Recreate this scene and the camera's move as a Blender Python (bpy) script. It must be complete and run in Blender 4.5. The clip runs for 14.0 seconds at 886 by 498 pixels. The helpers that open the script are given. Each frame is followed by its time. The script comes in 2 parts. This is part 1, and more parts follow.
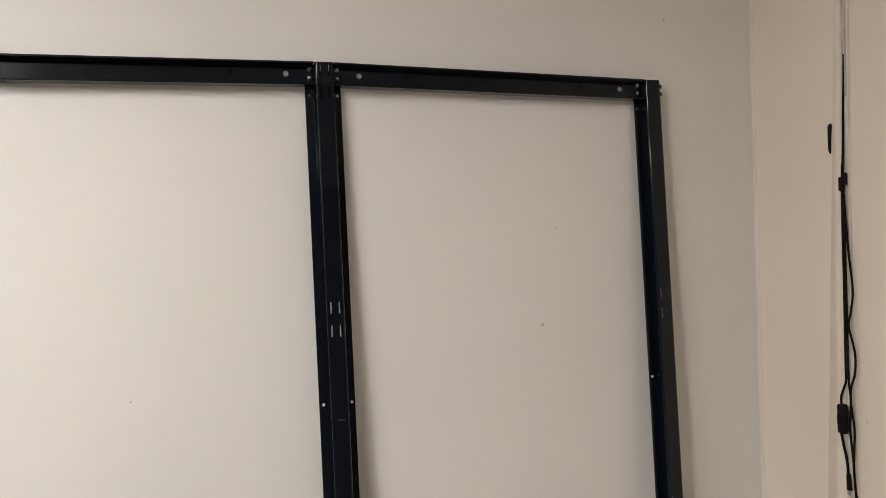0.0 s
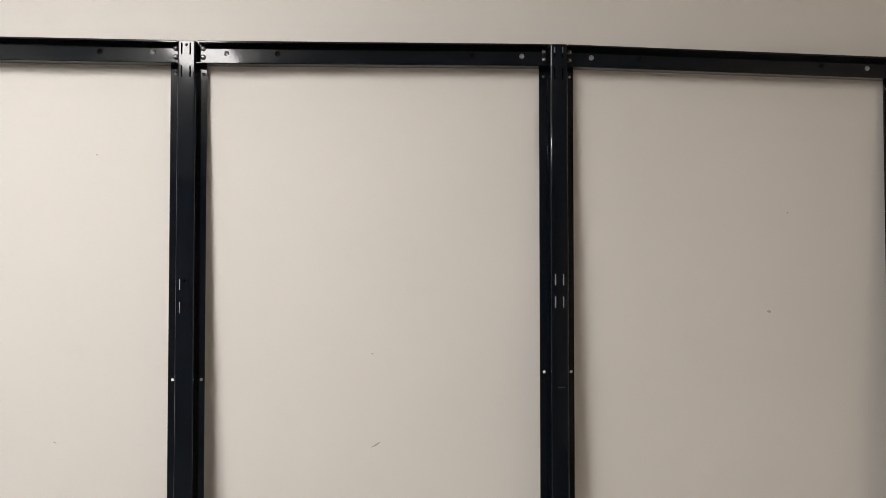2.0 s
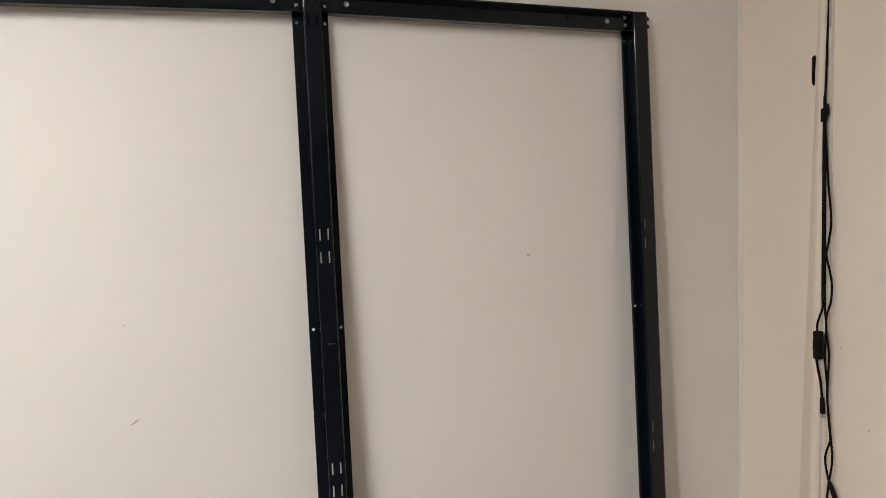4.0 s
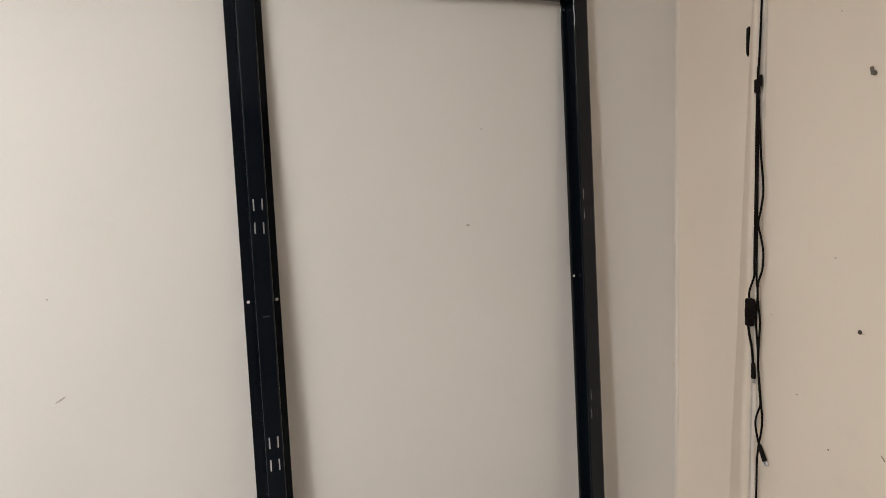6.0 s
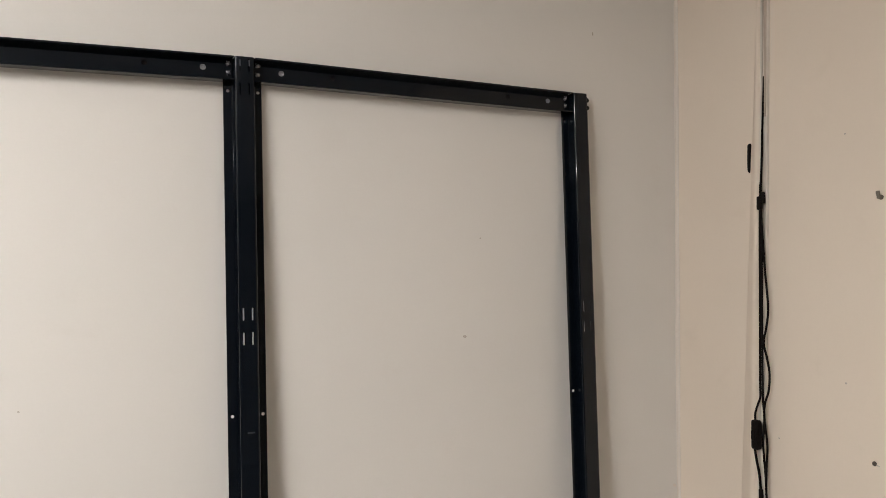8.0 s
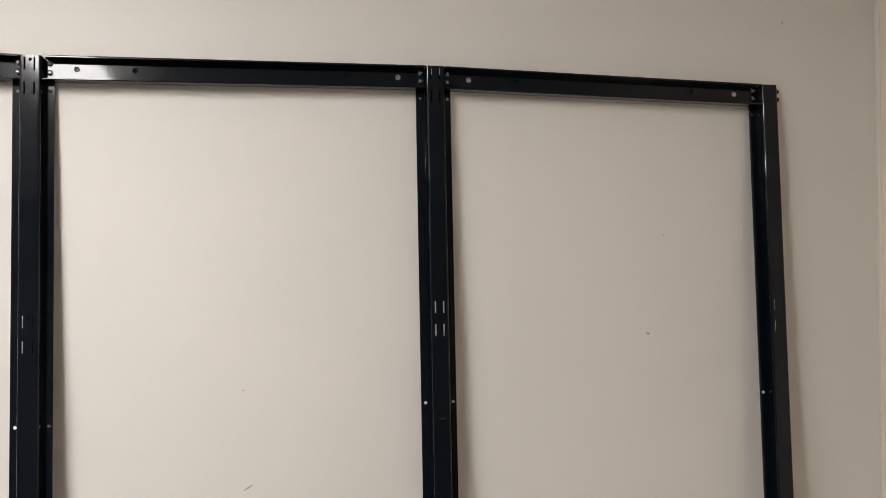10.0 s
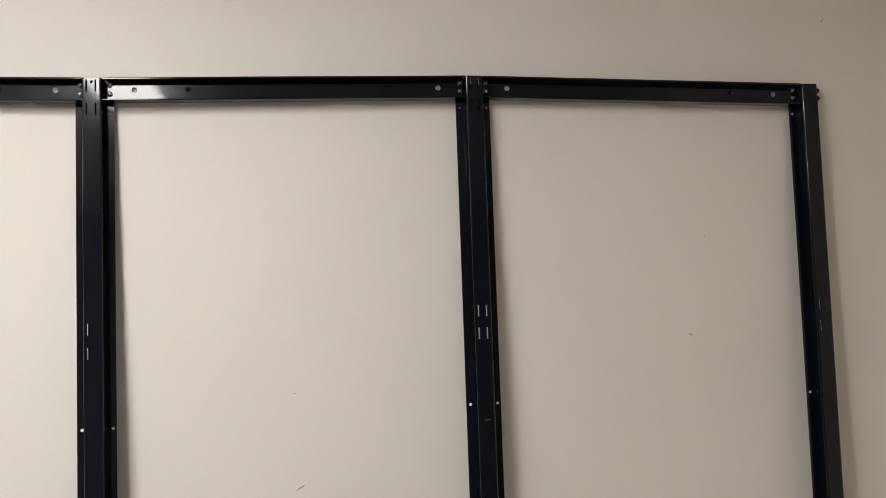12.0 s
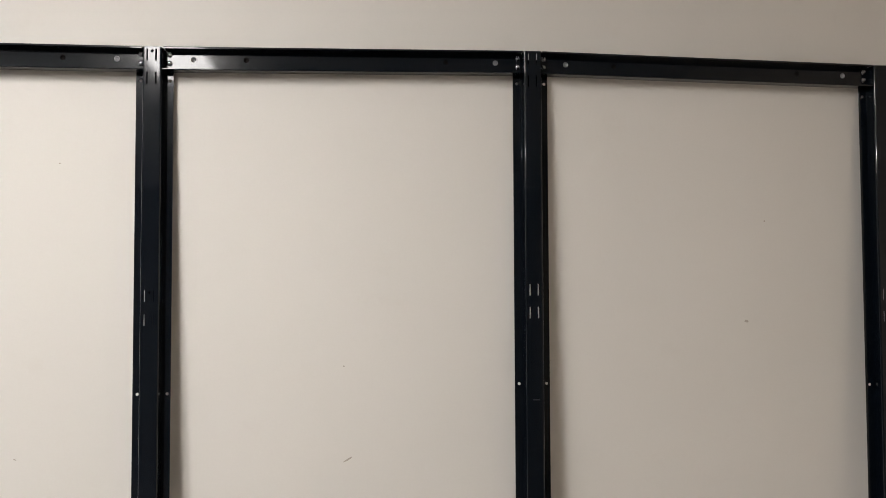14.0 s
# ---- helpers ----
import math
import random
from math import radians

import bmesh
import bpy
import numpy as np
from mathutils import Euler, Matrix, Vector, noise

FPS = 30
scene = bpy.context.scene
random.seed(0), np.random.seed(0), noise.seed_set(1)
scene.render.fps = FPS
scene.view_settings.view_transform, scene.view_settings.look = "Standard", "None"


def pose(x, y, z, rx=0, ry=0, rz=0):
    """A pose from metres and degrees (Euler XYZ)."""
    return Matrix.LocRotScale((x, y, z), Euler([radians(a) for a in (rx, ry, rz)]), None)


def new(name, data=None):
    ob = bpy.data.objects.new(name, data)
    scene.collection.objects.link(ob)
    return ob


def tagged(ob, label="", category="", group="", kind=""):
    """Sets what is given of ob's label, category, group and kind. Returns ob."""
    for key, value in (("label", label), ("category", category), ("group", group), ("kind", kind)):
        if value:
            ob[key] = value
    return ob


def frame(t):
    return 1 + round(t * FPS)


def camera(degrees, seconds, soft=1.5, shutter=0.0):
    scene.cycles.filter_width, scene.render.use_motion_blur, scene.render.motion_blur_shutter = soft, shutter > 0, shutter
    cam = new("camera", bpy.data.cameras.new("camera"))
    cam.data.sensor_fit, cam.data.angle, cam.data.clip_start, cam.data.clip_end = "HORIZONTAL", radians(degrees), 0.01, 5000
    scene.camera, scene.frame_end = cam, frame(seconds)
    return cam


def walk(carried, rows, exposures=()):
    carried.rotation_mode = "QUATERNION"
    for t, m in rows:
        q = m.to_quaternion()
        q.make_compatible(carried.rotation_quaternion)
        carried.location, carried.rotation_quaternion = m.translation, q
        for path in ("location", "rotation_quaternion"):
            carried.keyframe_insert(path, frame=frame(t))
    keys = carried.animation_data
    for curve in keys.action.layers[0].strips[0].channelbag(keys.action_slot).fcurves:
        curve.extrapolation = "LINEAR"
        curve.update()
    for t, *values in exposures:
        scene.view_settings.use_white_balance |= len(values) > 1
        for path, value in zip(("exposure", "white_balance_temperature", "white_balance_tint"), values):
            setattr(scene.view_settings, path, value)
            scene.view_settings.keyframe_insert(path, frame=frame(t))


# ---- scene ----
cam = camera(60.20, 14.0, soft=0.8)
PATH = [
    (0.0, pose(-0.3211, -1.8450, 1.5667, 88.900, 2.054, -18.419)),
    (0.5, pose(-0.3456, -1.8700, 1.5389, 89.322, 1.592, -14.597)),
    (1.0, pose(-0.3754, -1.8934, 1.5220, 89.380, 0.747, -9.859)),
    (1.5, pose(-0.4023, -1.9149, 1.5231, 88.855, 0.102, -6.018)),
    (2.0, pose(-0.4204, -1.9095, 1.5119, 88.964, -0.171, -4.118)),
    (2.5, pose(-0.4181, -1.9094, 1.5111, 88.560, -0.155, -4.774)),
    (3.0, pose(-0.3798, -1.9181, 1.5105, 88.242, 0.306, -9.374)),
    (3.5, pose(-0.3423, -1.9036, 1.4988, 87.696, 1.238, -14.783)),
    (4.0, pose(-0.3227, -1.8801, 1.5004, 85.576, 1.950, -19.013)),
    (4.2, pose(-0.3208, -1.8761, 1.4950, 85.036, 2.098, -20.004)),
    (6.3, pose(-0.2907, -1.8645, 1.4856, 83.635, 1.560, -23.280)),
    (6.5, pose(-0.2884, -1.8393, 1.4980, 84.524, 1.461, -23.556)),
    (7.0, pose(-0.2830, -1.8043, 1.5343, 87.221, 1.069, -24.106)),
    (7.5, pose(-0.2803, -1.8059, 1.5549, 89.101, 0.688, -24.183)),
    (8.0, pose(-0.2892, -1.8004, 1.5511, 89.834, 0.414, -23.769)),
    (8.5, pose(-0.3087, -1.8062, 1.5479, 89.642, 0.199, -21.269)),
    (9.0, pose(-0.3355, -1.8064, 1.5373, 89.608, 0.115, -17.383)),
    (9.2, pose(-0.3398, -1.8142, 1.5358, 89.755, 0.127, -15.534)),
    (11.3, pose(-0.3616, -1.8756, 1.5253, 90.673, 1.212, -9.197)),
    (11.5, pose(-0.3589, -1.8799, 1.5261, 90.693, 1.313, -8.681)),
    (12.0, pose(-0.3543, -1.8945, 1.5244, 90.978, 1.619, -8.072)),
    (12.5, pose(-0.3366, -1.8976, 1.5351, 90.714, 1.750, -8.744)),
    (13.0, pose(-0.3326, -1.8897, 1.5244, 90.548, 1.579, -8.663)),
    (13.5, pose(-0.3650, -1.8909, 1.5137, 89.796, 0.751, -7.104)),
    (14.0, pose(-0.3844, -1.8770, 1.5118, 89.689, -0.016, -5.132)),
]
# the phone's own exposure drifts a little as more or less of the bright wall is in view
STOPS = [(0.0, 0.02), (1.0, -0.06), (1.5, -0.12), (2.5, -0.20), (3.5, 0.04), (4.2, 0.06), (6.5, 0.04), (8.2, 0.10), (9.0, 0.06), (11.5, -0.12), (12.5, -0.12), (14.0, -0.16)]
walk(cam, PATH, STOPS)

# ---- world and light ----
world = bpy.data.worlds.new("world")
scene.world = world
world.use_nodes = True
world.node_tree.nodes["Background"].inputs[0].default_value = (0.8, 0.85, 1.0, 1)
world.node_tree.nodes["Background"].inputs[1].default_value = 0.05
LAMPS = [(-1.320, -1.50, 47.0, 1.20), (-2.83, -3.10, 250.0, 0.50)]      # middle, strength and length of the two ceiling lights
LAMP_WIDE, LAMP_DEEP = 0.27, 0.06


# ---- materials ----
def nodes_of(name):
    m = bpy.data.materials.new(name)
    m.use_nodes = True
    t = m.node_tree
    return m, t, t.nodes["Principled BSDF"]


def add(t, kind, **inputs):
    n = t.nodes.new(kind)
    for key, value in inputs.items():
        n.inputs[key].default_value = value
    return n


def coords(t):
    return t.nodes.new("ShaderNodeTexCoord").outputs["Object"]


def noise_tex(t, scale, detail=4.0, rough=0.5):
    n = add(t, "ShaderNodeTexNoise", Scale=scale, Detail=detail, Roughness=rough)
    t.links.new(coords(t), n.inputs["Vector"])
    return n.outputs["Fac"]


def ramp(t, fac, stops):
    n = t.nodes.new("ShaderNodeValToRGB")
    while len(n.color_ramp.elements) < len(stops):
        n.color_ramp.elements.new(0.5)
    for e, (p, c) in zip(n.color_ramp.elements, stops):
        e.position, e.color = p, (*c, 1)
    t.links.new(fac, n.inputs["Fac"])
    return n.outputs["Color"]


def mix(t, fac, a, b, mode="MIX"):
    n = t.nodes.new("ShaderNodeMix")
    n.data_type, n.blend_type = "RGBA", mode
    if isinstance(fac, float):
        n.inputs[0].default_value = fac
    else:
        t.links.new(fac, n.inputs[0])
    for i, c in ((6, a), (7, b)):
        if isinstance(c, tuple):
            n.inputs[i].default_value = (*c, 1)
        else:
            t.links.new(c, n.inputs[i])
    return n.outputs[2]


def relief(t, bsdf, layers):
    """layers: (height socket, strength, distance), finest last."""
    last = None
    for height, strength, distance in layers:
        b = add(t, "ShaderNodeBump", Strength=strength, Distance=distance)
        t.links.new(height, b.inputs["Height"])
        if last:
            t.links.new(last, b.inputs["Normal"])
        last = b.outputs["Normal"]
    t.links.new(last, bsdf.inputs["Normal"])


def wall_paint(name, light, dark, stain):
    """Rolled emulsion on plaster: broad unevenness, faint smudges, fine roller grain."""
    m, t, b = nodes_of(name)
    broad = ramp(t, noise_tex(t, 1.3, 3.0), [(0.35, dark), (0.65, light)])
    smudge = ramp(t, noise_tex(t, 7.0, 6.0, 0.65), [(0.60, (0, 0, 0)), (0.78, (1, 1, 1))])
    fine = ramp(t, noise_tex(t, 160.0, 3.0), [(0.3, (0.988, 0.988, 0.988)), (0.7, (1, 1, 1))])
    n = t.nodes.new("ShaderNodeMath")
    n.operation, n.inputs[1].default_value = "MULTIPLY", 0.35
    t.links.new(smudge, n.inputs[0])
    colour = mix(t, n.outputs[0], broad, stain)
    t.links.new(mix(t, 1.0, colour, fine, "MULTIPLY"), b.inputs["Base Color"])
    b.inputs["Roughness"].default_value = 0.62
    b.inputs["Specular IOR Level"].default_value = 0.3
    relief(t, b, [(noise_tex(t, 3.0, 2.0), 0.25, 0.01), (noise_tex(t, 200.0, 3.0), 0.05, 0.0010)])
    return m


def black_paint():
    """Dark anthracite powder coat on sheet steel: a low sheen, faint blue, dust and rubbed places."""
    m, t, b = nodes_of("black_powder_coat")
    wear = ramp(t, noise_tex(t, 9.0, 6.0, 0.7), [(0.35, (0.0020, 0.0038, 0.0068)), (0.75, (0.0034, 0.0058, 0.0096))])
    scuff = ramp(t, noise_tex(t, 45.0, 5.0, 0.6), [(0.68, (0, 0, 0)), (0.82, (1, 1, 1))])
    n = t.nodes.new("ShaderNodeMath")
    n.operation, n.inputs[1].default_value = "MULTIPLY", 0.12
    t.links.new(scuff, n.inputs[0])
    t.links.new(mix(t, n.outputs[0], wear, (0.03, 0.033, 0.036)), b.inputs["Base Color"])
    r = ramp(t, noise_tex(t, 14.0, 4.0), [(0.3, (0.18, 0.18, 0.18)), (0.7, (0.27, 0.27, 0.27))])
    t.links.new(r, b.inputs["Roughness"])
    b.inputs["IOR"].default_value = 1.18
    b.inputs["Coat Weight"].default_value = 1.0
    b.inputs["Coat Roughness"].default_value = 0.065
    b.inputs["Coat IOR"].default_value = 1.30
    relief(t, b, [(noise_tex(t, 5.0, 2.0), 0.05, 0.004), (noise_tex(t, 900.0, 2.0), 0.05, 0.0003)])
    return m


def plain(name, a, c, rough, metal=0.0, scale=60.0, gloss=0.5):
    m, t, b = nodes_of(name)
    t.links.new(ramp(t, noise_tex(t, scale, 4.0), [(0.3, a), (0.7, c)]), b.inputs["Base Color"])
    r = ramp(t, noise_tex(t, scale * 2.3, 3.0), [(0.3, (rough * 0.8,) * 3), (0.7, (min(1, rough * 1.25),) * 3)])
    t.links.new(r, b.inputs["Roughness"])
    b.inputs["Metallic"].default_value = metal
    b.inputs["Specular IOR Level"].default_value = gloss
    return m


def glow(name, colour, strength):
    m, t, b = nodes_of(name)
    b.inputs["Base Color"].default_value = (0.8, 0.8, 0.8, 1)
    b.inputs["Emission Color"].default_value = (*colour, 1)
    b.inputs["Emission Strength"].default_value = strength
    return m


WALL_WHITE = wall_paint("offwhite_wall_paint", (0.755, 0.721, 0.676), (0.728, 0.697, 0.653), (0.68, 0.637, 0.582))
WALL_CREAM = wall_paint("cream_wall_paint", (0.805, 0.703, 0.592), (0.775, 0.672, 0.562), (0.69, 0.592, 0.482))
CORNER_PAINT = wall_paint("pale_corner_paint", (0.755, 0.690, 0.615), (0.735, 0.668, 0.594), (0.68, 0.61, 0.53))
WALL_DIM = wall_paint("dark_closing_wall", (0.24, 0.23, 0.22), (0.21, 0.20, 0.19), (0.17, 0.16, 0.15))
CEILING_WHITE = wall_paint("ceiling_paint", (0.80, 0.78, 0.75), (0.77, 0.75, 0.72), (0.7, 0.68, 0.65))
FLOOR_GREY = plain("grey_screed", (0.15, 0.145, 0.135), (0.21, 0.20, 0.185), 0.6, 0.0, 6.0)
BLACK = black_paint()
ZINC = plain("zinc_plate", (0.50, 0.51, 0.52), (0.66, 0.66, 0.66), 0.30, 1.0, 220.0)
BOLT_ZINC = plain("worn_bolt_zinc", (0.34, 0.35, 0.36), (0.50, 0.50, 0.50), 0.24, 1.0, 220.0)
DULL_ZINC = plain("dull_zinc", (0.26, 0.27, 0.28), (0.38, 0.38, 0.38), 0.42, 1.0, 220.0)
RUBBER = plain("black_cable_sheath", (0.0045, 0.003, 0.0025), (0.008, 0.0055, 0.0045), 0.65, 0.0, 120.0, 0.08)
PLASTIC_BLACK = plain("black_plastic", (0.005, 0.0035, 0.003), (0.010, 0.007, 0.006), 0.55, 0.0, 150.0, 0.10)
TRUNK_CREAM = plain("painted_cable_channel", (0.66, 0.60, 0.53), (0.73, 0.67, 0.59), 0.5, 0.0, 30.0)
# pale grey of the strips added for bright lines in the slots
STRIP_GREY = plain("pale_slot_grey", (0.34, 0.35, 0.36), (0.52, 0.52, 0.52), 0.5, 0.35, 300.0)
SCUFF = plain("rubbed_paint", (0.007, 0.009, 0.011), (0.022, 0.025, 0.028), 0.5, 0.0, 300.0)
TAUPE = plain("taupe_tone", (0.40, 0.335, 0.27), (0.48, 0.41, 0.335), 0.6, 0.0, 40.0)
PLUG_GREY = plain("grey_wall_plug", (0.10, 0.085, 0.065), (0.20, 0.17, 0.13), 0.6, 0.0, 200.0)
SCREW_BROWN = plain("rusty_screw", (0.035, 0.025, 0.017), (0.10, 0.075, 0.05), 0.6, 0.0, 200.0)
CHIP_DARK = plain("bare_plaster_chip", (0.20, 0.165, 0.125), (0.32, 0.27, 0.21), 0.8, 0.0, 300.0)
CHIP_SOFT = plain("old_filled_chip", (0.46, 0.41, 0.35), (0.56, 0.50, 0.43), 0.8, 0.0, 300.0)
SCRATCH_GREY = plain("grey_scuff", (0.40, 0.36, 0.31), (0.52, 0.47, 0.41), 0.7, 0.0, 300.0)
LAMP_WHITE = plain("white_lamp_frame", (0.78, 0.78, 0.77), (0.82, 0.82, 0.81), 0.4)
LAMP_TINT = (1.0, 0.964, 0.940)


# ---- mesh helpers ----
def mesh_of(name, bm, material, smooth=False):
    bmesh.ops.recalc_face_normals(bm, faces=bm.faces[:])
    me = bpy.data.meshes.new(name)
    bm.to_mesh(me)
    bm.free()
    me.materials.append(material)
    if smooth:
        for p in me.polygons:
            p.use_smooth = True
    return me


def thing(name, bm, material, label, category, kind="", group="", smooth=False):
    return tagged(new(name, mesh_of(name, bm, material, smooth)), label, category, group, kind)


def part(name, bm, material, parent, label="", smooth=False):
    ob = new(name, mesh_of(name, bm, material, smooth))
    ob.parent = parent
    return tagged(ob, label)


def same_part(name, me, parent, m, label=""):
    ob = new(name, me)
    ob.parent = parent
    ob.matrix_basis = m
    return tagged(ob, label)


def empty(name, m, label, category, group=""):
    ob = new(name)
    ob.empty_display_size = 0.1
    ob.matrix_basis = m
    return tagged(ob, label, category, group)


def box_bm(a, b, bevel=0.0, segments=2):
    bm = bmesh.new()
    bmesh.ops.create_cube(bm, size=1)
    for v in bm.verts:
        v.co = Vector([a[i] if v.co[i] < 0 else b[i] for i in range(3)])
    if bevel:
        bmesh.ops.bevel(bm, geom=bm.edges[:], offset=bevel, segments=segments, affect="EDGES", profile=0.5)
    return bm


def lathe(profile, steps=20):
    """A solid turned round the local -y axis; profile: (radius, height towards -y)."""
    bm = bmesh.new()
    rings = []
    for r, h in profile:
        if r < 1e-6:
            rings.append([bm.verts.new((0, -h, 0))])
        else:
            rings.append([bm.verts.new((r * math.cos(2 * math.pi * i / steps), -h, r * math.sin(2 * math.pi * i / steps))) for i in range(steps)])
    for a, b in zip(rings, rings[1:]):
        for i in range(steps):
            j = (i + 1) % steps
            q = [a[i % len(a)], a[j % len(a)], b[j % len(b)], b[i % len(b)]]
            q = list(dict.fromkeys(q))
            if len(q) > 2:
                bm.faces.new(q)
    return bm


def smooth_line(points, per=8):
    """A Catmull-Rom line through the points."""
    p = [Vector(q) for q in points]
    p = [2 * p[0] - p[1]] + p + [2 * p[-1] - p[-2]]
    out = []
    for i in range(1, len(p) - 2):
        for k in range(per):
            s = k / per
            a, b, c, d = p[i - 1:i + 3]
            out.append(0.5 * (2 * b + (c - a) * s + (2 * a - 5 * b + 4 * c - d) * s * s + (3 * b - a - 3 * c + d) * s ** 3))
    return out + [p[-2]]


def tube(points, radius, steps=10, bm=None):
    bm = bm or bmesh.new()
    line = smooth_line(points)
    rings = []
    for i, q in enumerate(line):
        d = (line[min(i + 1, len(line) - 1)] - line[max(i - 1, 0)]).normalized()
        side = d.cross(Vector((0, 1, 0.01))).normalized()
        up = side.cross(d).normalized()
        rings.append([bm.verts.new(q + radius * (math.cos(2 * math.pi * k / steps) * side + math.sin(2 * math.pi * k / steps) * up)) for k in range(steps)])
    for a, b in zip(rings, rings[1:]):
        for k in range(steps):
            bm.faces.new((a[k], a[(k + 1) % steps], b[(k + 1) % steps], b[k]))
    bm.faces.new(rings[0][::-1])
    bm.faces.new(rings[-1])
    return bm


def sheet(profile, length0, length1, place, features, round_steps=16):
    """Folded sheet metal as a surface: profile points (a, n) joined by flat strips, drawn out from length0 to length1.
    features: strip index -> list of ('slot', s0, s1, l0, l1) or ('hole', s, l, radius), s measured along the strip. place(a, n, l) gives the point."""
    bm = bmesh.new()
    lengths = {length0, length1}
    for f in (f for fs in features.values() for f in fs):
        lengths |= {f[3], f[4]} if f[0] == "slot" else {f[2] - f[3] * 1.3, f[2] + f[3] * 1.3}
    for i, ((a0, n0), (a1, n1)) in enumerate(zip(profile, profile[1:])):
        width = math.hypot(a1 - a0, n1 - n0)

        def at(s, l):
            f = s / width
            return bm.verts.new(place(a0 + (a1 - a0) * f, n0 + (n1 - n0) * f, l))

        cells, cs, cl = {}, {0.0, width}, set(lengths)
        for f in features.get(i, ()):
            if f[0] == "slot":
                q = f[1:]
            else:
                q = (f[1] - f[3] * 1.3, f[1] + f[3] * 1.3, f[2] - f[3] * 1.3, f[2] + f[3] * 1.3)
            cs |= {q[0], q[1]}
            cells[q] = f
        cs, cl = sorted(cs), sorted(cl)
        for l0, l1 in zip(cl, cl[1:]):
            for s0, s1 in zip(cs, cs[1:]):
                ms, ml = (s0 + s1) / 2, (l0 + l1) / 2
                inside = [(q, f) for q, f in cells.items() if q[0] < ms < q[1] and q[2] < ml < q[3]]
                if not inside:
                    bm.faces.new((at(s0, l0), at(s1, l0), at(s1, l1), at(s0, l1)))
        for q, f in cells.items():
            if f[0] != "hole":
                continue
            _, s, l, r = f
            corners = [at(q[i], q[j]) for i, j in ((1, 3), (0, 3), (0, 2), (1, 2))]
            ring = [at(s + r * math.cos(w), l + r * math.sin(w)) for w in [math.pi / 4 + 2 * math.pi * k / round_steps for k in range(round_steps)]]
            side = round_steps // 4
            for k in range(4):
                arc = [ring[(k * side + i) % round_steps] for i in range(side + 1)]
                bm.faces.new([corners[k], corners[(k + 1) % 4]] + arc[::-1])
    bmesh.ops.remove_doubles(bm, verts=bm.verts[:], dist=0.00005)
    return bm


def thicken(ob, amount, offset):
    m = ob.modifiers.new("thickness", "SOLIDIFY")
    m.thickness, m.offset = amount, offset
    b = ob.modifiers.new("edge", "BEVEL")
    b.width, b.segments, b.limit_method, b.angle_limit = 0.0004, 1, "ANGLE", radians(50)


# ---- the room ----
EAST = 1.2662       # inner face of the cream wall
WEST, SOUTH, HIGH = -5.2, -5.8, 2.60
T = 0.12
thing("floor", box_bm((WEST - T, SOUTH - T, -0.1), (EAST + T, T, 0)), FLOOR_GREY, "plain grey screed floor of the room", "floor", "structure")
thing("wall_north", box_bm((WEST, 0, 0), (EAST, T, HIGH)), WALL_WHITE, "off-white painted plaster wall behind the metal frame", "wall", "structure")
wall_east = thing("wall_east", box_bm((EAST, SOUTH, 0), (EAST + T, T, HIGH)), WALL_CREAM, "cream painted plaster wall with cables and old nail holes", "wall", "structure")
# unseen walls, kept dark to hold down bounce and reflections
thing("wall_west", box_bm((WEST - T, SOUTH, 0), (WEST, T, HIGH)), WALL_DIM, "unseen dark grey wall closing the room", "wall", "structure")
thing("wall_south", box_bm((WEST - T, SOUTH - T, 0), (EAST + T, SOUTH, HIGH)), WALL_DIM, "unseen dark grey wall closing the room", "wall", "structure")
thing("ceiling", box_bm((WEST - T, SOUTH - T, HIGH), (EAST + T, T, HIGH + 0.1)), CEILING_WHITE, "white painted ceiling of the room", "ceiling", "structure")


def corner_plaster():
    """The hand-rounded inside corner between the white and the cream wall."""
    bm = bmesh.new()
    rows = []
    for k in range(41):
        z = 0.001 + (HIGH - 0.002) * k / 40
        r = 0.0080 + 0.0025 * noise.noise((0.4, 0.1, z * 2.3)) + 0.0012 * noise.noise((2.4, 0.1, z * 9.0))
        arc = [(EAST - r + r * math.sin(a), -r + r * math.cos(a)) for a in [math.pi / 2 * j / 6 for j in range(7)]]
        rows.append([bm.verts.new((x, y, z)) for x, y in arc + [(EAST, 0.0)]])
    for a, b in zip(rows, rows[1:]):
        for i in range(8):
            j = (i + 1) % 8
            bm.faces.new((a[i], b[i], b[j], a[j]))
    bm.faces.new(rows[0])
    bm.faces.new(rows[-1][::-1])
    bmesh.ops.recalc_face_normals(bm, faces=bm.faces)
    thing("trim", bm, CORNER_PAINT, "rounded off-white plaster in the corner of two walls", "wall corner", "structure", smooth=True)


corner_plaster()


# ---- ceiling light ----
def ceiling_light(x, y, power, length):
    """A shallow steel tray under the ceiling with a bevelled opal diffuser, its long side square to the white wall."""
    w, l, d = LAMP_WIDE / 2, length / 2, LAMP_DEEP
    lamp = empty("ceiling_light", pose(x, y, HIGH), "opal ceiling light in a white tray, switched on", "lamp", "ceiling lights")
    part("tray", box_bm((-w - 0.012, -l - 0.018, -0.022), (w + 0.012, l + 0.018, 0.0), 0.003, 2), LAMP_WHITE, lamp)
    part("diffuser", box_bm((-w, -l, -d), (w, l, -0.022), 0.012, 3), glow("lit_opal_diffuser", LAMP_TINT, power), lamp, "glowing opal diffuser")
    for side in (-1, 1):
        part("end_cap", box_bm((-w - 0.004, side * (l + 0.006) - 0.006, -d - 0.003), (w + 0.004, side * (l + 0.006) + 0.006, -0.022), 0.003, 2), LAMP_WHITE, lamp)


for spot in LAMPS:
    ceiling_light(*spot)

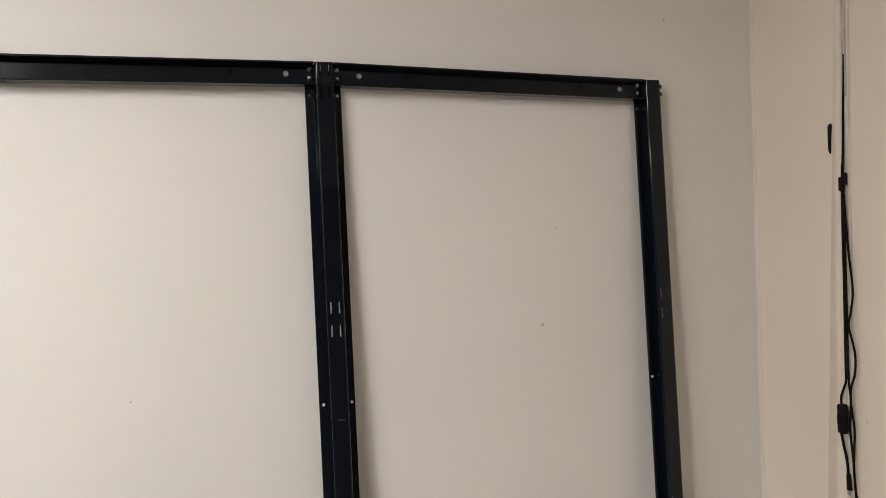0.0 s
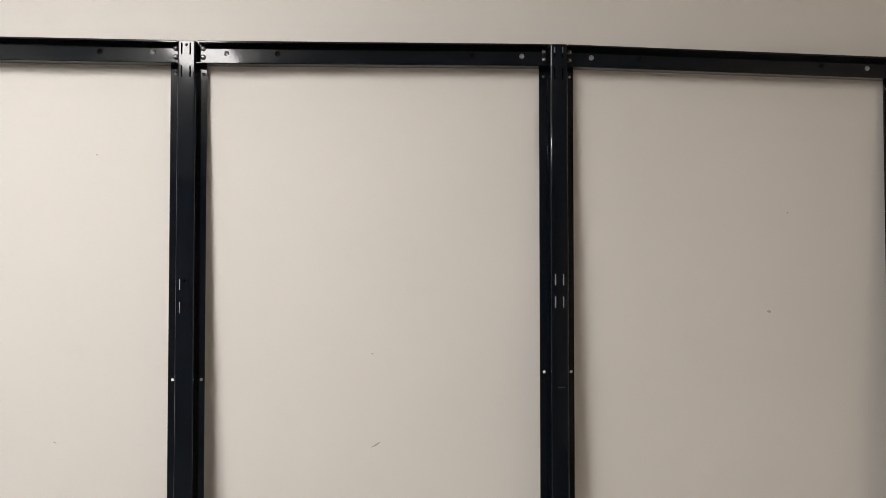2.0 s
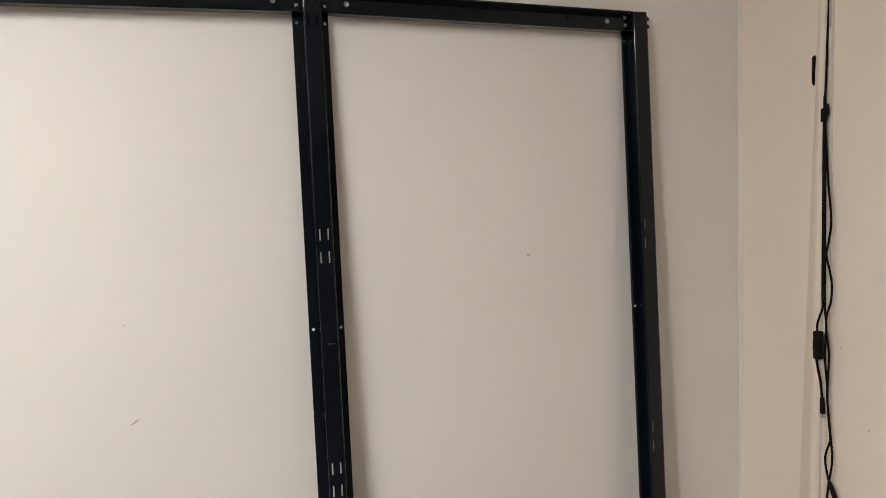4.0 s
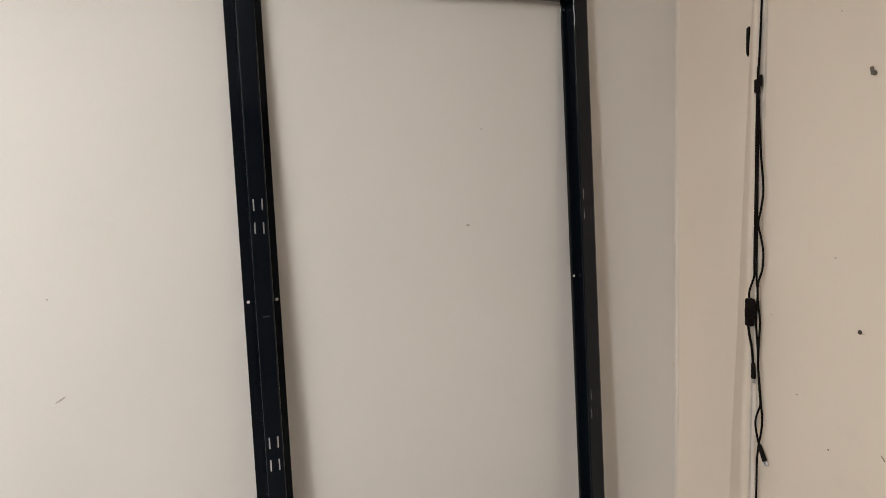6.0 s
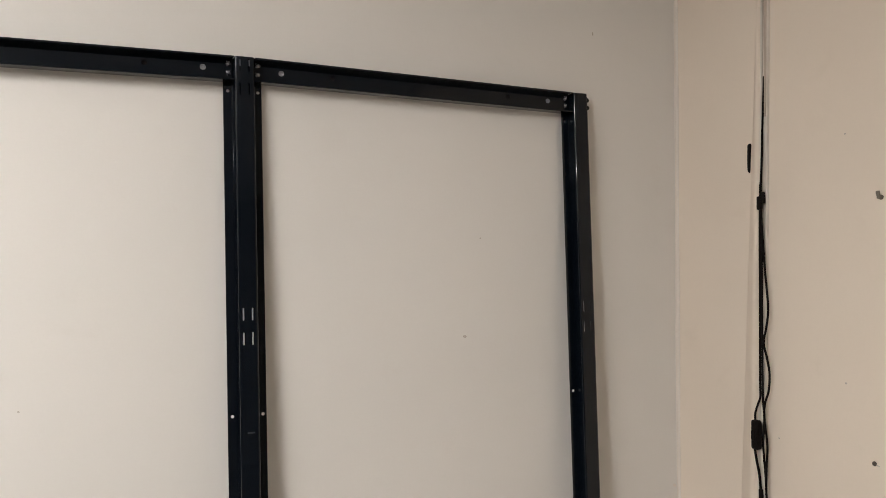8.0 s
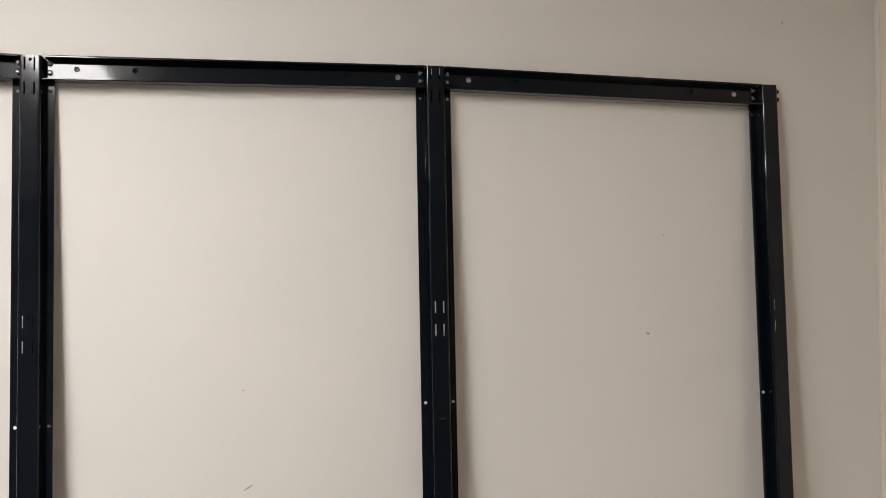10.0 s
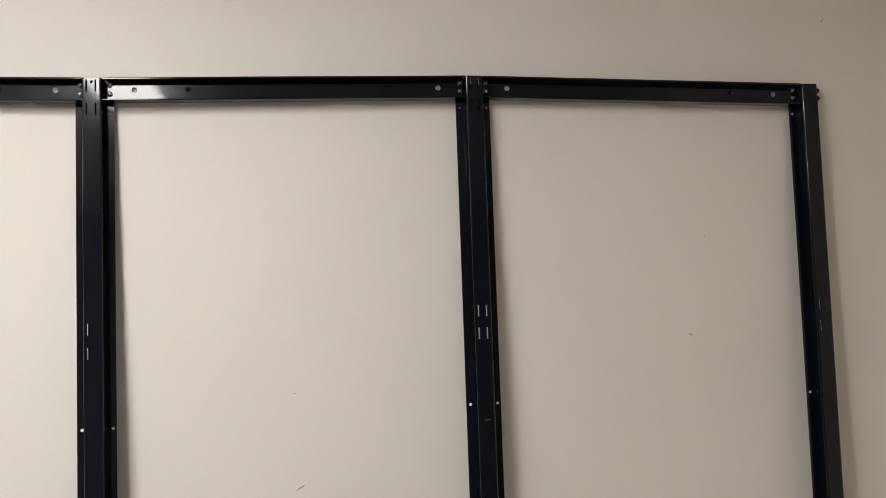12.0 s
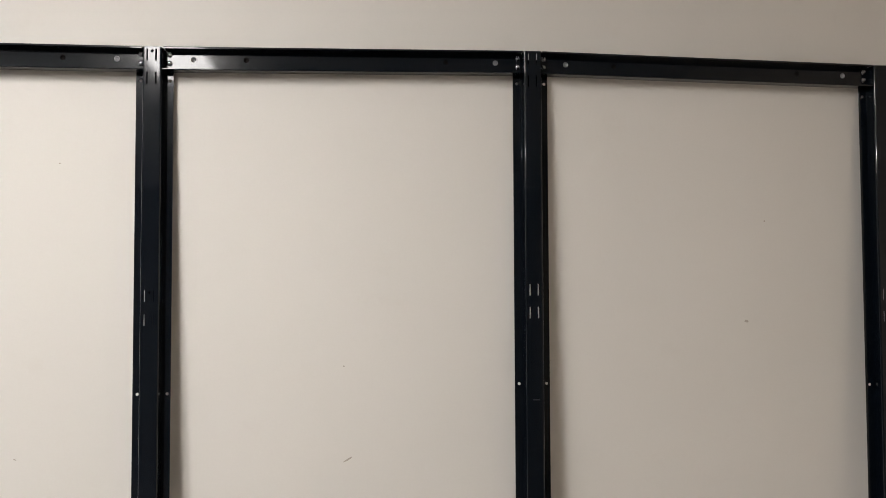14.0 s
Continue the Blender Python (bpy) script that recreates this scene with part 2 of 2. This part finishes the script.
# ---- the black metal frame, leaning with its top against the wall ----
LEAN, Y_TOP, TOP = 0.0452, -0.0080, 1.985
BAY = 0.9
SAG = {-2: -0.0101, -1: -0.0101, 0: 0.0, 1: -0.016}     # how much lower each upright ends
FOOT = Y_TOP - 2.0 * math.sin(LEAN)
frame_rack = empty("metal_frame", pose(0, FOOT, 0, -math.degrees(LEAN), 0, 0),
                   "black powder-coated steel rack frame leaning on the wall", "rack frame")


def fillet(points, radii, steps=3):
    """Rounds the corners of a folded profile, each by its own radius. Returns the points and, for each straight run, the index of its strip."""
    out, runs = [points[0]], []
    for p, q, r, radius in zip(points, points[1:], points[2:], radii):
        p, q, r = Vector(p), Vector(q), Vector(r)
        a, b = (p - q).normalized(), (r - q).normalized()
        cut = min(radius / math.tan(a.angle(b) / 2), 0.45 * min((p - q).length, (r - q).length))
        runs.append(len(out) - 1)
        for k in range(steps + 1):
            f = k / steps
            out.append(tuple((1 - f) ** 2 * (q + a * cut) + 2 * f * (1 - f) * q + f * f * (q + b * cut)))
    runs.append(len(out) - 1)
    return out + [points[-1]], runs


HAT, HAT_RUNS = fillet([(-0.0445, 0.0), (-0.0224, 0.0), (-0.0206, 0.0300), (0.0206, 0.0300), (0.0224, 0.0), (0.0418, 0.0)], (0.0012, 0.0037, 0.0037, 0.0012), 7)


def pan_head():
    return mesh_of("bolt", lathe([(0.0062, 0.0), (0.0066, 0.0006), (0.0064, 0.0018), (0.0055, 0.0034), (0.0040, 0.0046), (0.0021, 0.0053), (0.0, 0.0055)], 20), BOLT_ZINC, True)


def eyelet_mesh():
    return mesh_of("eyelet", lathe([(0.0066, -0.0016), (0.0066, 0.0001), (0.0060, 0.0002), (0.0052, -0.0005), (0.0040, -0.0020), (0.0026, -0.0030), (0.0012, -0.0035), (0.0, -0.0036)], 24), DULL_ZINC, True)


BOLT, EYELET = pan_head(), eyelet_mesh()
# black cup added behind each punched beam hole to keep it dark
CUP = mesh_of("hole_cup", lathe([(0.0074, -0.0018), (0.0074, -0.0004), (0.0060, -0.0010), (0.0050, -0.0042), (0.0024, -0.0058), (0.0, -0.0058)], 18), PLASTIC_BLACK, True)
# the nuts' shade is put into their colour: black in place of zinc
NUT = mesh_of("nut", lathe([(0.0, 0.0), (0.0066, 0.0), (0.0068, 0.0008), (0.0068, 0.0050), (0.0058, 0.0058), (0.0032, 0.0058), (0.0030, 0.0075), (0.0, 0.0078)], 6), BLACK)
BOLT_RISE = (1.9735, 1.9525)


def upright(index, extra_holes=False):
    u, drop = index * BAY, SAG[index]
    front = (HAT[HAT_RUNS[2] + 1][0] - HAT[HAT_RUNS[2]][0]) / 2
    slots, lips = [], []
    gap = 0.0007 if index == 1 else 0.0016
    for row in (1.4039, 0.8391, 0.2743) if index == 1 else (1.9655, 1.4039, 0.8391, 0.2743):
        for l in (row + drop, row - 0.0546 + drop):
            for s in (-0.0112, 0.0088):
                half = 0.0007 if index == -1 and s > 0 and row < 1.9 else gap
                slots.append(("slot", front + s - half, front + s + half, l - 0.0135, l + 0.0135))
                if row < 1.9 and index != 1 and (s < 0 or index != -1):
                    lips.append((s, l))
        if extra_holes:
            slots.append(("hole", front + 0.0005, row + drop + 0.0085, 0.0034))
    flange = 0.0445 - 0.0339
    holes = [("hole", flange, l + drop, 0.0037) for l in (1.9115, 1.1755, 0.4395)]
    wide = HAT[-1][0] - HAT[HAT_RUNS[4]][0]
    other = [("hole", wide - (0.0418 - 0.0339), l + drop, 0.0037) for l in (1.9115, 1.1755, 0.4395)]
    bm = sheet(HAT, 0.0, TOP + drop, lambda a, n, l: (u + a, -n, l), {HAT_RUNS[0]: holes, HAT_RUNS[2]: slots, HAT_RUNS[4]: other})
    ob = part("upright", bm, BLACK, frame_rack)
    thicken(ob, 0.0016, 0.0)
    # an unseen black plate stands for the shade inside the upper end
    part("shade_plate", box_bm((u - 0.0195, -0.0240, 1.8800 + drop), (u + 0.0195, -0.0220, 1.9840 + drop), 0.0004, 1), BLACK, ob)
    # more black plates stand for the shade behind the lower slot rows
    if extra_holes:
        for row in (1.4039, 0.8391, 0.2743):
            part("shade_plate", box_bm((u - 0.0195, -0.0240, row - 0.080 + drop), (u + 0.0195, -0.0220, row + 0.025 + drop), 0.0004, 1), BLACK, ob)
    # short pale strips added as the light streaks of the top slots
    if index == 0:
        for s in (-0.0112, 0.0088):
            same_part("slot_strip", SHORT_STRIP, ob, pose(u + s + 0.0009, -0.0298, 1.9655))
    # a pale strip added in each slot that shows a bright line
    for s, l in lips:
        same_part("slot_strip", SLOT_STRIP, ob, pose(u + s - 0.0003, -0.0300, l))
    return ob


SLOT_STRIP = mesh_of("slot_strip", box_bm((-0.0008, -0.0003, -0.0128), (0.0008, 0.0006, 0.0128), 0.0002, 1), STRIP_GREY)
SHORT_STRIP = mesh_of("slot_strip", box_bm((-0.0006, -0.0003, -0.0020), (0.0006, 0.0006, 0.0125), 0.0002, 1), STRIP_GREY)


def beam(left):
    """A channel between two uprights, open to the front, bolted on their flanges."""
    right = left + 1
    d0, d1 = SAG[left], SAG[right]
    x0, x1 = left * BAY + 0.0233, right * BAY - 0.0233
    lo, hi, deep = 1.9310, 1.9850, 0.0300
    channel, runs = fillet([(hi - 0.0042, deep), (hi, deep), (hi, 0.0022), (lo, 0.0022), (lo, deep), (lo + 0.0030, deep)], (0.0013,) * 4)

    def fall(x):
        return d0 + (d1 - d0) * (x - left * BAY) / BAY

    top_of_web = channel[runs[2]][0]
    web = [("hole", top_of_web - 1.9625, x, 0.0062) for x in (left * BAY + 0.2106, right * BAY - 0.2106)]
    web += [("hole", top_of_web - 1.9619, x, 0.0063) for x in (left * BAY + 0.0881, right * BAY - 0.0881)]
    bm = sheet(channel, x0, x1, lambda a, n, l: (l, -n, a + fall(l)), {runs[2]: web})
    ob = part("beam", bm, BLACK, frame_rack)
    thicken(ob, 0.0016, 0.0)
    for x in (left * BAY + 0.0327, right * BAY - 0.0327):
        for l in BOLT_RISE:
            same_part("bolt", BOLT, ob, pose(x, -0.0030, l + fall(x)), "small zinc-plated bolt head")
    for x in (left * BAY + 0.2106, right * BAY - 0.2106):
        same_part("hole_cup", CUP, ob, pose(x, -0.0022, 1.9625 + fall(x)), "black cup added behind a punched hole")
    for x in (left * BAY + 0.0881, right * BAY - 0.0881):
        same_part("eyelet", EYELET, ob, pose(x, -0.0030, 1.9619 + fall(x)), "dished zinc eyelet")
    return ob


for i in (-2, -1, 0, 1):
    post = upright(i, extra_holes=(i == -1))
    if i == 0:
        part("scuff", box_bm((-0.006, -0.0310, 1.1395), (0.010, -0.0305, 1.1430), 0.0002, 1), SCUFF, post, "faint rubbed mark in the paint")
    if i == 1:
        for l in BOLT_RISE:
            same_part("nut", NUT, post, pose(BAY + 0.0385, -0.0008, l + SAG[1]), "hexagonal nut, black for the shade it sits in")
for i in (-2, -1, 0):
    beam(i)


# ---- cable channel and added ridge on the cream wall ----
def slant(z):
    """The channel and the ridge beside it run slightly askew: how far they stray from the plumb line at a height."""
    return 0.0145 * (2.30 - z)


def cable_channel():
    """A shallow cream strip between a broad and a thin raised rail; a tapering grey-brown strip is added on its upper
    end.
    """
    y0, y1, floor_deep, rail, deep = -0.3530, -0.3300, 0.0020, 0.0042, 0.0105
    bm = bmesh.new()
    outline = [(0, y0), (-0.0070, y0 + 0.0006), (-0.0080, y0 + 0.0012), (-0.0080, y0 + 0.0030), (-0.0070, y0 + 0.0036), (-floor_deep, y0 + 0.0038), (-floor_deep, y1 - rail), (-deep + 0.002, y1 - rail), (-deep, y1 - rail + 0.002), (-deep, y1 - 0.002), (-deep + 0.002, y1), (0, y1)]
    low = [bm.verts.new((EAST + x, y + slant(0.02), 0.02)) for x, y in outline]
    top = [bm.verts.new((EAST + x, y + slant(HIGH), HIGH - 0.002)) for x, y in outline]
    for i in range(len(outline)):
        j = (i + 1) % len(outline)
        bm.faces.new((low[i], low[j], top[j], top[i]))
    bm.faces.new(low)
    bm.faces.new(top[::-1])
    strip = thing("cable_channel", bm, TRUNK_CREAM, "cream painted open cable channel running up the wall", "cable channel", "structure")
    # added grey-brown wedge for the darker upper band, narrowing downwards
    bm = bmesh.new()
    rows = []
    for z, a in ((1.88, -0.3405), (1.95, -0.3408), (2.05, -0.3395), (2.20, -0.3370), (HIGH - 0.002, -0.3365)):
        edge = -0.3440 if z < 1.9 else (-0.3475 if z < 2.0 else -0.3525)
        rows.append([bm.verts.new((EAST - d, y + slant(z), z)) for d, y in ((floor_deep - 0.0005, edge), (0.0052, edge + 0.0008), (0.0058, a), (floor_deep - 0.0005, a + 0.0006))])
    for p, q in zip(rows, rows[1:]):
        for i in range(4):
            j = (i + 1) % 4
            bm.faces.new((p[i], p[j], q[j], q[i]))
    bm.faces.new(rows[0])
    bm.faces.new(rows[-1][::-1])
    part("taupe_strip", bm, TAUPE, strip, "grey-brown tapering strip in the channel")


def band_ridge():
    """A raised ridge added so its slopes shade the bands beside the channel; it spreads towards the floor."""
    bm = bmesh.new()
    rows = []
    for k in range(33):
        z = HIGH * k / 32
        f = (1.95 - z) / 1.45
        wob = 0.0018 * noise.noise((0, 0, z * 3.1))
        outer = -0.296 + 0.068 * max(f, -0.15) + wob
        back = -0.3295 + slant(z)
        inner = max(-0.309 + 0.037 * max(f, -0.15) + wob * 0.6, back + 0.006)
        rows.append([bm.verts.new(p) for p in ((EAST, outer, z), (EAST - 0.0026, outer - 0.0024, z), (EAST - 0.0070, inner + 0.003, z), (EAST - 0.0115, inner - 0.002, z), (EAST - 0.0130, back, z), (EAST + 0.001, back, z))])
    for a, b in zip(rows, rows[1:]):
        for i in range(5):
            bm.faces.new((a[i], a[i + 1], b[i + 1], b[i]))
    thing("band_ridge", bm, WALL_CREAM, "raised cream ridge added for the shaded bands beside the channel", "wall trim", "structure", smooth=True)


cable_channel()
band_ridge()


# ---- cables, in metres from the cream wall's face ----
def on_wall(line):
    return [(EAST - d, y - 0.97 * d, z) for d, y, z in line]


def usb_plug(parent, y, z, y2, z2, deep):
    """A moulded grip with a bare metal tip, along the line from (y, z) to (y2, z2)."""
    way = Vector((0, y2 - y, z2 - z))
    length = way.length
    turn = Vector((0, 0, -1)).rotation_difference(way).to_matrix().to_4x4()
    at = Matrix.Translation((EAST - deep, y - 0.97 * deep, z)) @ turn
    grip = box_bm((-0.0040, -0.0068, -length), (0.0040, 0.0068, 0), 0.0022, 3)
    for v in grip.verts:
        if v.co.z > -length * 0.35:
            v.co.y *= 0.72
    grip.transform(at)
    g = part("plug", grip, PLASTIC_BLACK, parent, "moulded black plug", True)
    tip = box_bm((-0.0022, -0.0050, -length - 0.012), (0.0022, 0.0050, -length + 0.001), 0.0006, 1)
    tip.transform(at)
    part("tip", tip, ZINC, g, "bare metal plug tip")


def cable(name, line, radius, label):
    ob = empty(name, Matrix.Identity(4), label, "cable", "cables on the wall")
    part("wire", tube(on_wall(line), radius), RUBBER, ob, "", True)
    return ob


switch_cable = cable("switch_cable", [(0.001, -0.3290, 1.985), (0.0025, -0.3275, 1.930), (0.006, -0.3232, 1.841), (0.010, -0.3214, 1.784), (0.014, -0.3172, 1.698), (0.016, -0.3140, 1.641), (0.016, -0.3128, 1.560), (0.016, -0.3127, 1.440), (0.016, -0.3120, 1.330), (0.016, -0.3114, 1.200), (0.017, -0.3118, 1.160), (0.019, -0.3044, 1.140), (0.020, -0.2950, 1.115), (0.020, -0.2950, 1.088)], 0.0027,
                     "black cable with an inline switch and a plug")
switch_box = part("switch", box_bm((EAST - 0.032, -0.3310, 1.022), (EAST - 0.012, -0.3080, 1.098), 0.006, 3), PLASTIC_BLACK, switch_cable, "black inline switch housing", True)
part("rocker", box_bm((EAST - 0.035, -0.3260, 1.046), (EAST - 0.031, -0.3130, 1.072), 0.0015, 2), PLASTIC_BLACK, switch_box, "small black rocker key")
part("wire", tube(on_wall([(0.020, -0.2915, 1.026), (0.019, -0.2985, 0.992), (0.018, -0.3070, 0.959), (0.017, -0.3120, 0.915)]), 0.0032), RUBBER, switch_cable, "", True)
usb_plug(switch_cable, -0.3120, 0.921, -0.3140, 0.878, 0.017)

charging_cable = cable("charging_cable", [(0.012, -0.3172, 1.712), (0.015, -0.3172, 1.655), (0.017, -0.3198, 1.604), (0.019, -0.3248, 1.538), (0.020, -0.3297, 1.479), (0.021, -0.3388, 1.391), (0.022, -0.3321, 1.339), (0.024, -0.3235, 1.301), (0.022, -0.3335, 1.264), (0.021, -0.3418, 1.225), (0.021, -0.3388, 1.179), (0.023, -0.3260, 1.143), (0.022, -0.3250, 1.101), (0.020, -0.3336, 1.040), (0.021, -0.3307, 0.983), (0.022, -0.3295, 0.921), (0.021, -0.3345, 0.860), (0.024, -0.3390, 0.818), (0.023, -0.3260, 0.780), (0.022, -0.3228, 0.755), (0.023, -0.3293, 0.725), (0.023, -0.3365, 0.702)], 0.0028,
                       "thin wavy black charging cable ending in a plug")
usb_plug(charging_cable, -0.3365, 0.704, -0.3580, 0.664, 0.023)

long_cable = cable("long_cable", [(0.013, -0.3155, 1.706), (0.016, -0.3153, 1.658), (0.018, -0.3180, 1.604), (0.020, -0.3191, 1.538), (0.021, -0.3188, 1.430), (0.021, -0.3192, 1.300), (0.021, -0.3193, 1.195), (0.021, -0.3205, 1.150), (0.020, -0.3245, 1.117), (0.021, -0.3223, 1.073), (0.022, -0.3200, 1.040), (0.022, -0.3224, 1.009), (0.021, -0.3275, 0.960), (0.020, -0.3295, 0.915), (0.020, -0.3362, 0.860), (0.020, -0.3414, 0.815), (0.021, -0.3461, 0.773), (0.021, -0.3428, 0.738), (0.020, -0.3356, 0.704), (0.019, -0.3297, 0.654), (0.018, -0.3292, 0.600), (0.016, -0.3270, 0.400), (0.018, -0.3220, 0.200), (0.022, -0.3240, 0.020)], 0.0028,
                   "long black cable hanging down along the channel")


def cable_strap():
    strap = thing("cable_strap", box_bm((EAST - 0.0245, -0.3385, 1.640), (EAST - 0.0140, -0.3250, 1.675), 0.003, 2), PLASTIC_BLACK,
                  "black strap binding the cables to the channel", "cable tie", smooth=True)
    part("tail", box_bm((EAST - 0.0235, -0.3500, 1.656), (EAST - 0.0180, -0.3380, 1.685), 0.0015, 1), PLASTIC_BLACK, strap)


cable_strap()


def wall_hook():
    """A short black strip with rounded, slightly crooked ends."""
    bm = bmesh.new()
    rings = []
    for k in range(17):
        f = k / 16
        z = 1.7395 + 0.0775 * f
        y = -0.2812 + 0.0008 * math.sin(f * math.pi * 1.3) - 0.0006 * f
        end = min(1.0, (min(f * 16, (1 - f) * 30) + 0.35) / 1.8)
        w = 0.0048 * math.sqrt(end) * (1.0 + 0.55 * (f - 0.5))
        rings.append([bm.verts.new((EAST - 0.001 - 0.006 * max(0, math.sin(a)) * end, y + w * math.cos(a), z)) for a in [math.pi * j / 8 for j in range(9)]])
    for a, b in zip(rings, rings[1:]):
        for j in range(8):
            bm.faces.new((a[j], a[j + 1], b[j + 1], b[j]))
    bm.faces.new(rings[0])
    bm.faces.new(rings[-1][::-1])
    thing("wall_clip", bm, PLASTIC_BLACK, "small black plastic clip stuck on the wall", "clip", smooth=True)


wall_hook()


# ---- nails, plugs and marks on the walls ----
def east_lathe(name, profile, y, z, material, label, category, steps=14):
    bm = lathe(profile, steps)
    bm.transform(Matrix.Translation((EAST, y, z)) @ Matrix.Rotation(radians(-90), 4, "Z"))
    return thing(name, bm, material, label, category, smooth=True)


plug = east_lathe("wall_hook", [(0.0055, 0.0), (0.0056, 0.0012), (0.0034, 0.002), (0.0032, 0.007), (0.0044, 0.008), (0.0042, 0.010), (0.0, 0.0106)], -0.6548, 1.6530, PLUG_GREY, "worn grey screw hook set in the wall", "hook")
part("bent_tip", tube([(EAST - 0.008, -0.6545, 1.655), (EAST - 0.0095, -0.6535, 1.661), (EAST - 0.0090, -0.6525, 1.666)], 0.0042), PLUG_GREY, plug, "", True)
east_lathe("wall_screw", [(0.0056, 0.0), (0.0054, 0.0008), (0.0044, 0.0012), (0.0040, 0.0030), (0.0026, 0.0040), (0.0, 0.0042)], -0.6350, 1.0630, SCREW_BROWN, "dark screw head set in chipped plaster", "screw")


def chip(name, wall, a, z, w, h, turn, material, label):
    """A flake of broken paint: a low irregular disc on a wall."""
    bm = bmesh.new()
    rim, n = [], 11
    for k in range(n):
        q = 2 * math.pi * k / n
        r = 1 + 0.35 * noise.noise((a * 31 + k * 0.7, z * 17, 0.3))
        x, y = w * r * math.cos(q), h * r * math.sin(q)
        c, s = math.cos(radians(turn)), math.sin(radians(turn))
        rim.append((x * c - y * s, x * s + y * c))
    base = [bm.verts.new((x, 0, y)) for x, y in rim]
    top = [bm.verts.new((x * 0.7, -0.0007, y * 0.7)) for x, y in rim]
    for k in range(n):
        bm.faces.new((base[k], base[(k + 1) % n], top[(k + 1) % n], top[k]))
    bm.faces.new(top)
    if wall == "north":
        bm.transform(Matrix.Translation((a, 0.0, z)))
    else:
        bm.transform(Matrix.Translation((EAST, a, z)) @ Matrix.Rotation(radians(-90), 4, "Z"))
    return thing(name, bm, material, label, "wall mark", "structure")


NORTH_MARKS = [(0.969, 2.147, 0.0026, 0.0050, 10, CHIP_SOFT), (0.611, 1.573, 0.0022, 0.0022, 0, CHIP_SOFT), (0.5643, 1.3171, 0.0052, 0.0035, 0, SCRATCH_GREY),
               (-0.4587, 1.2157, 0.0028, 0.0018, 0, SCRATCH_GREY), (-0.4488, 0.9875, 0.0125, 0.0022, 32, SCRATCH_GREY), (-1.123, 1.704, 0.0026, 0.0018, 0, CHIP_SOFT),
               (-1.227, 1.006, 0.0040, 0.0014, -30, SCRATCH_GREY), (1.250, 0.838, 0.0070, 0.0040, -40, CORNER_PAINT)]
for a, z, w, h, turn, material in NORTH_MARKS:
    chip("wall_mark", "north", a, z, w, h, turn, material, "small chip or scuff in the off-white paint")
EAST_MARKS = [(-0.564, 1.230, 0.0030, 0.0026, 0, CHIP_SOFT), (-0.372, 1.060, 0.0028, 0.0020, 0, CHIP_SOFT), (-0.459, 0.866, 0.0050, 0.0020, 30, CHIP_SOFT),
              (-0.703, 0.782, 0.0070, 0.0022, -50, CHIP_DARK), (-0.557, 0.753, 0.0030, 0.0026, 0, CHIP_DARK), (-0.565, 1.804, 0.0026, 0.0018, 0, CHIP_SOFT),
              (-0.640, 1.061, 0.0080, 0.0014, -12, CHIP_SOFT)]
for a, z, w, h, turn, material in EAST_MARKS:
    chip("wall_mark", "east", a, z, w, h, turn, material, "small chip or scuff in the cream paint")
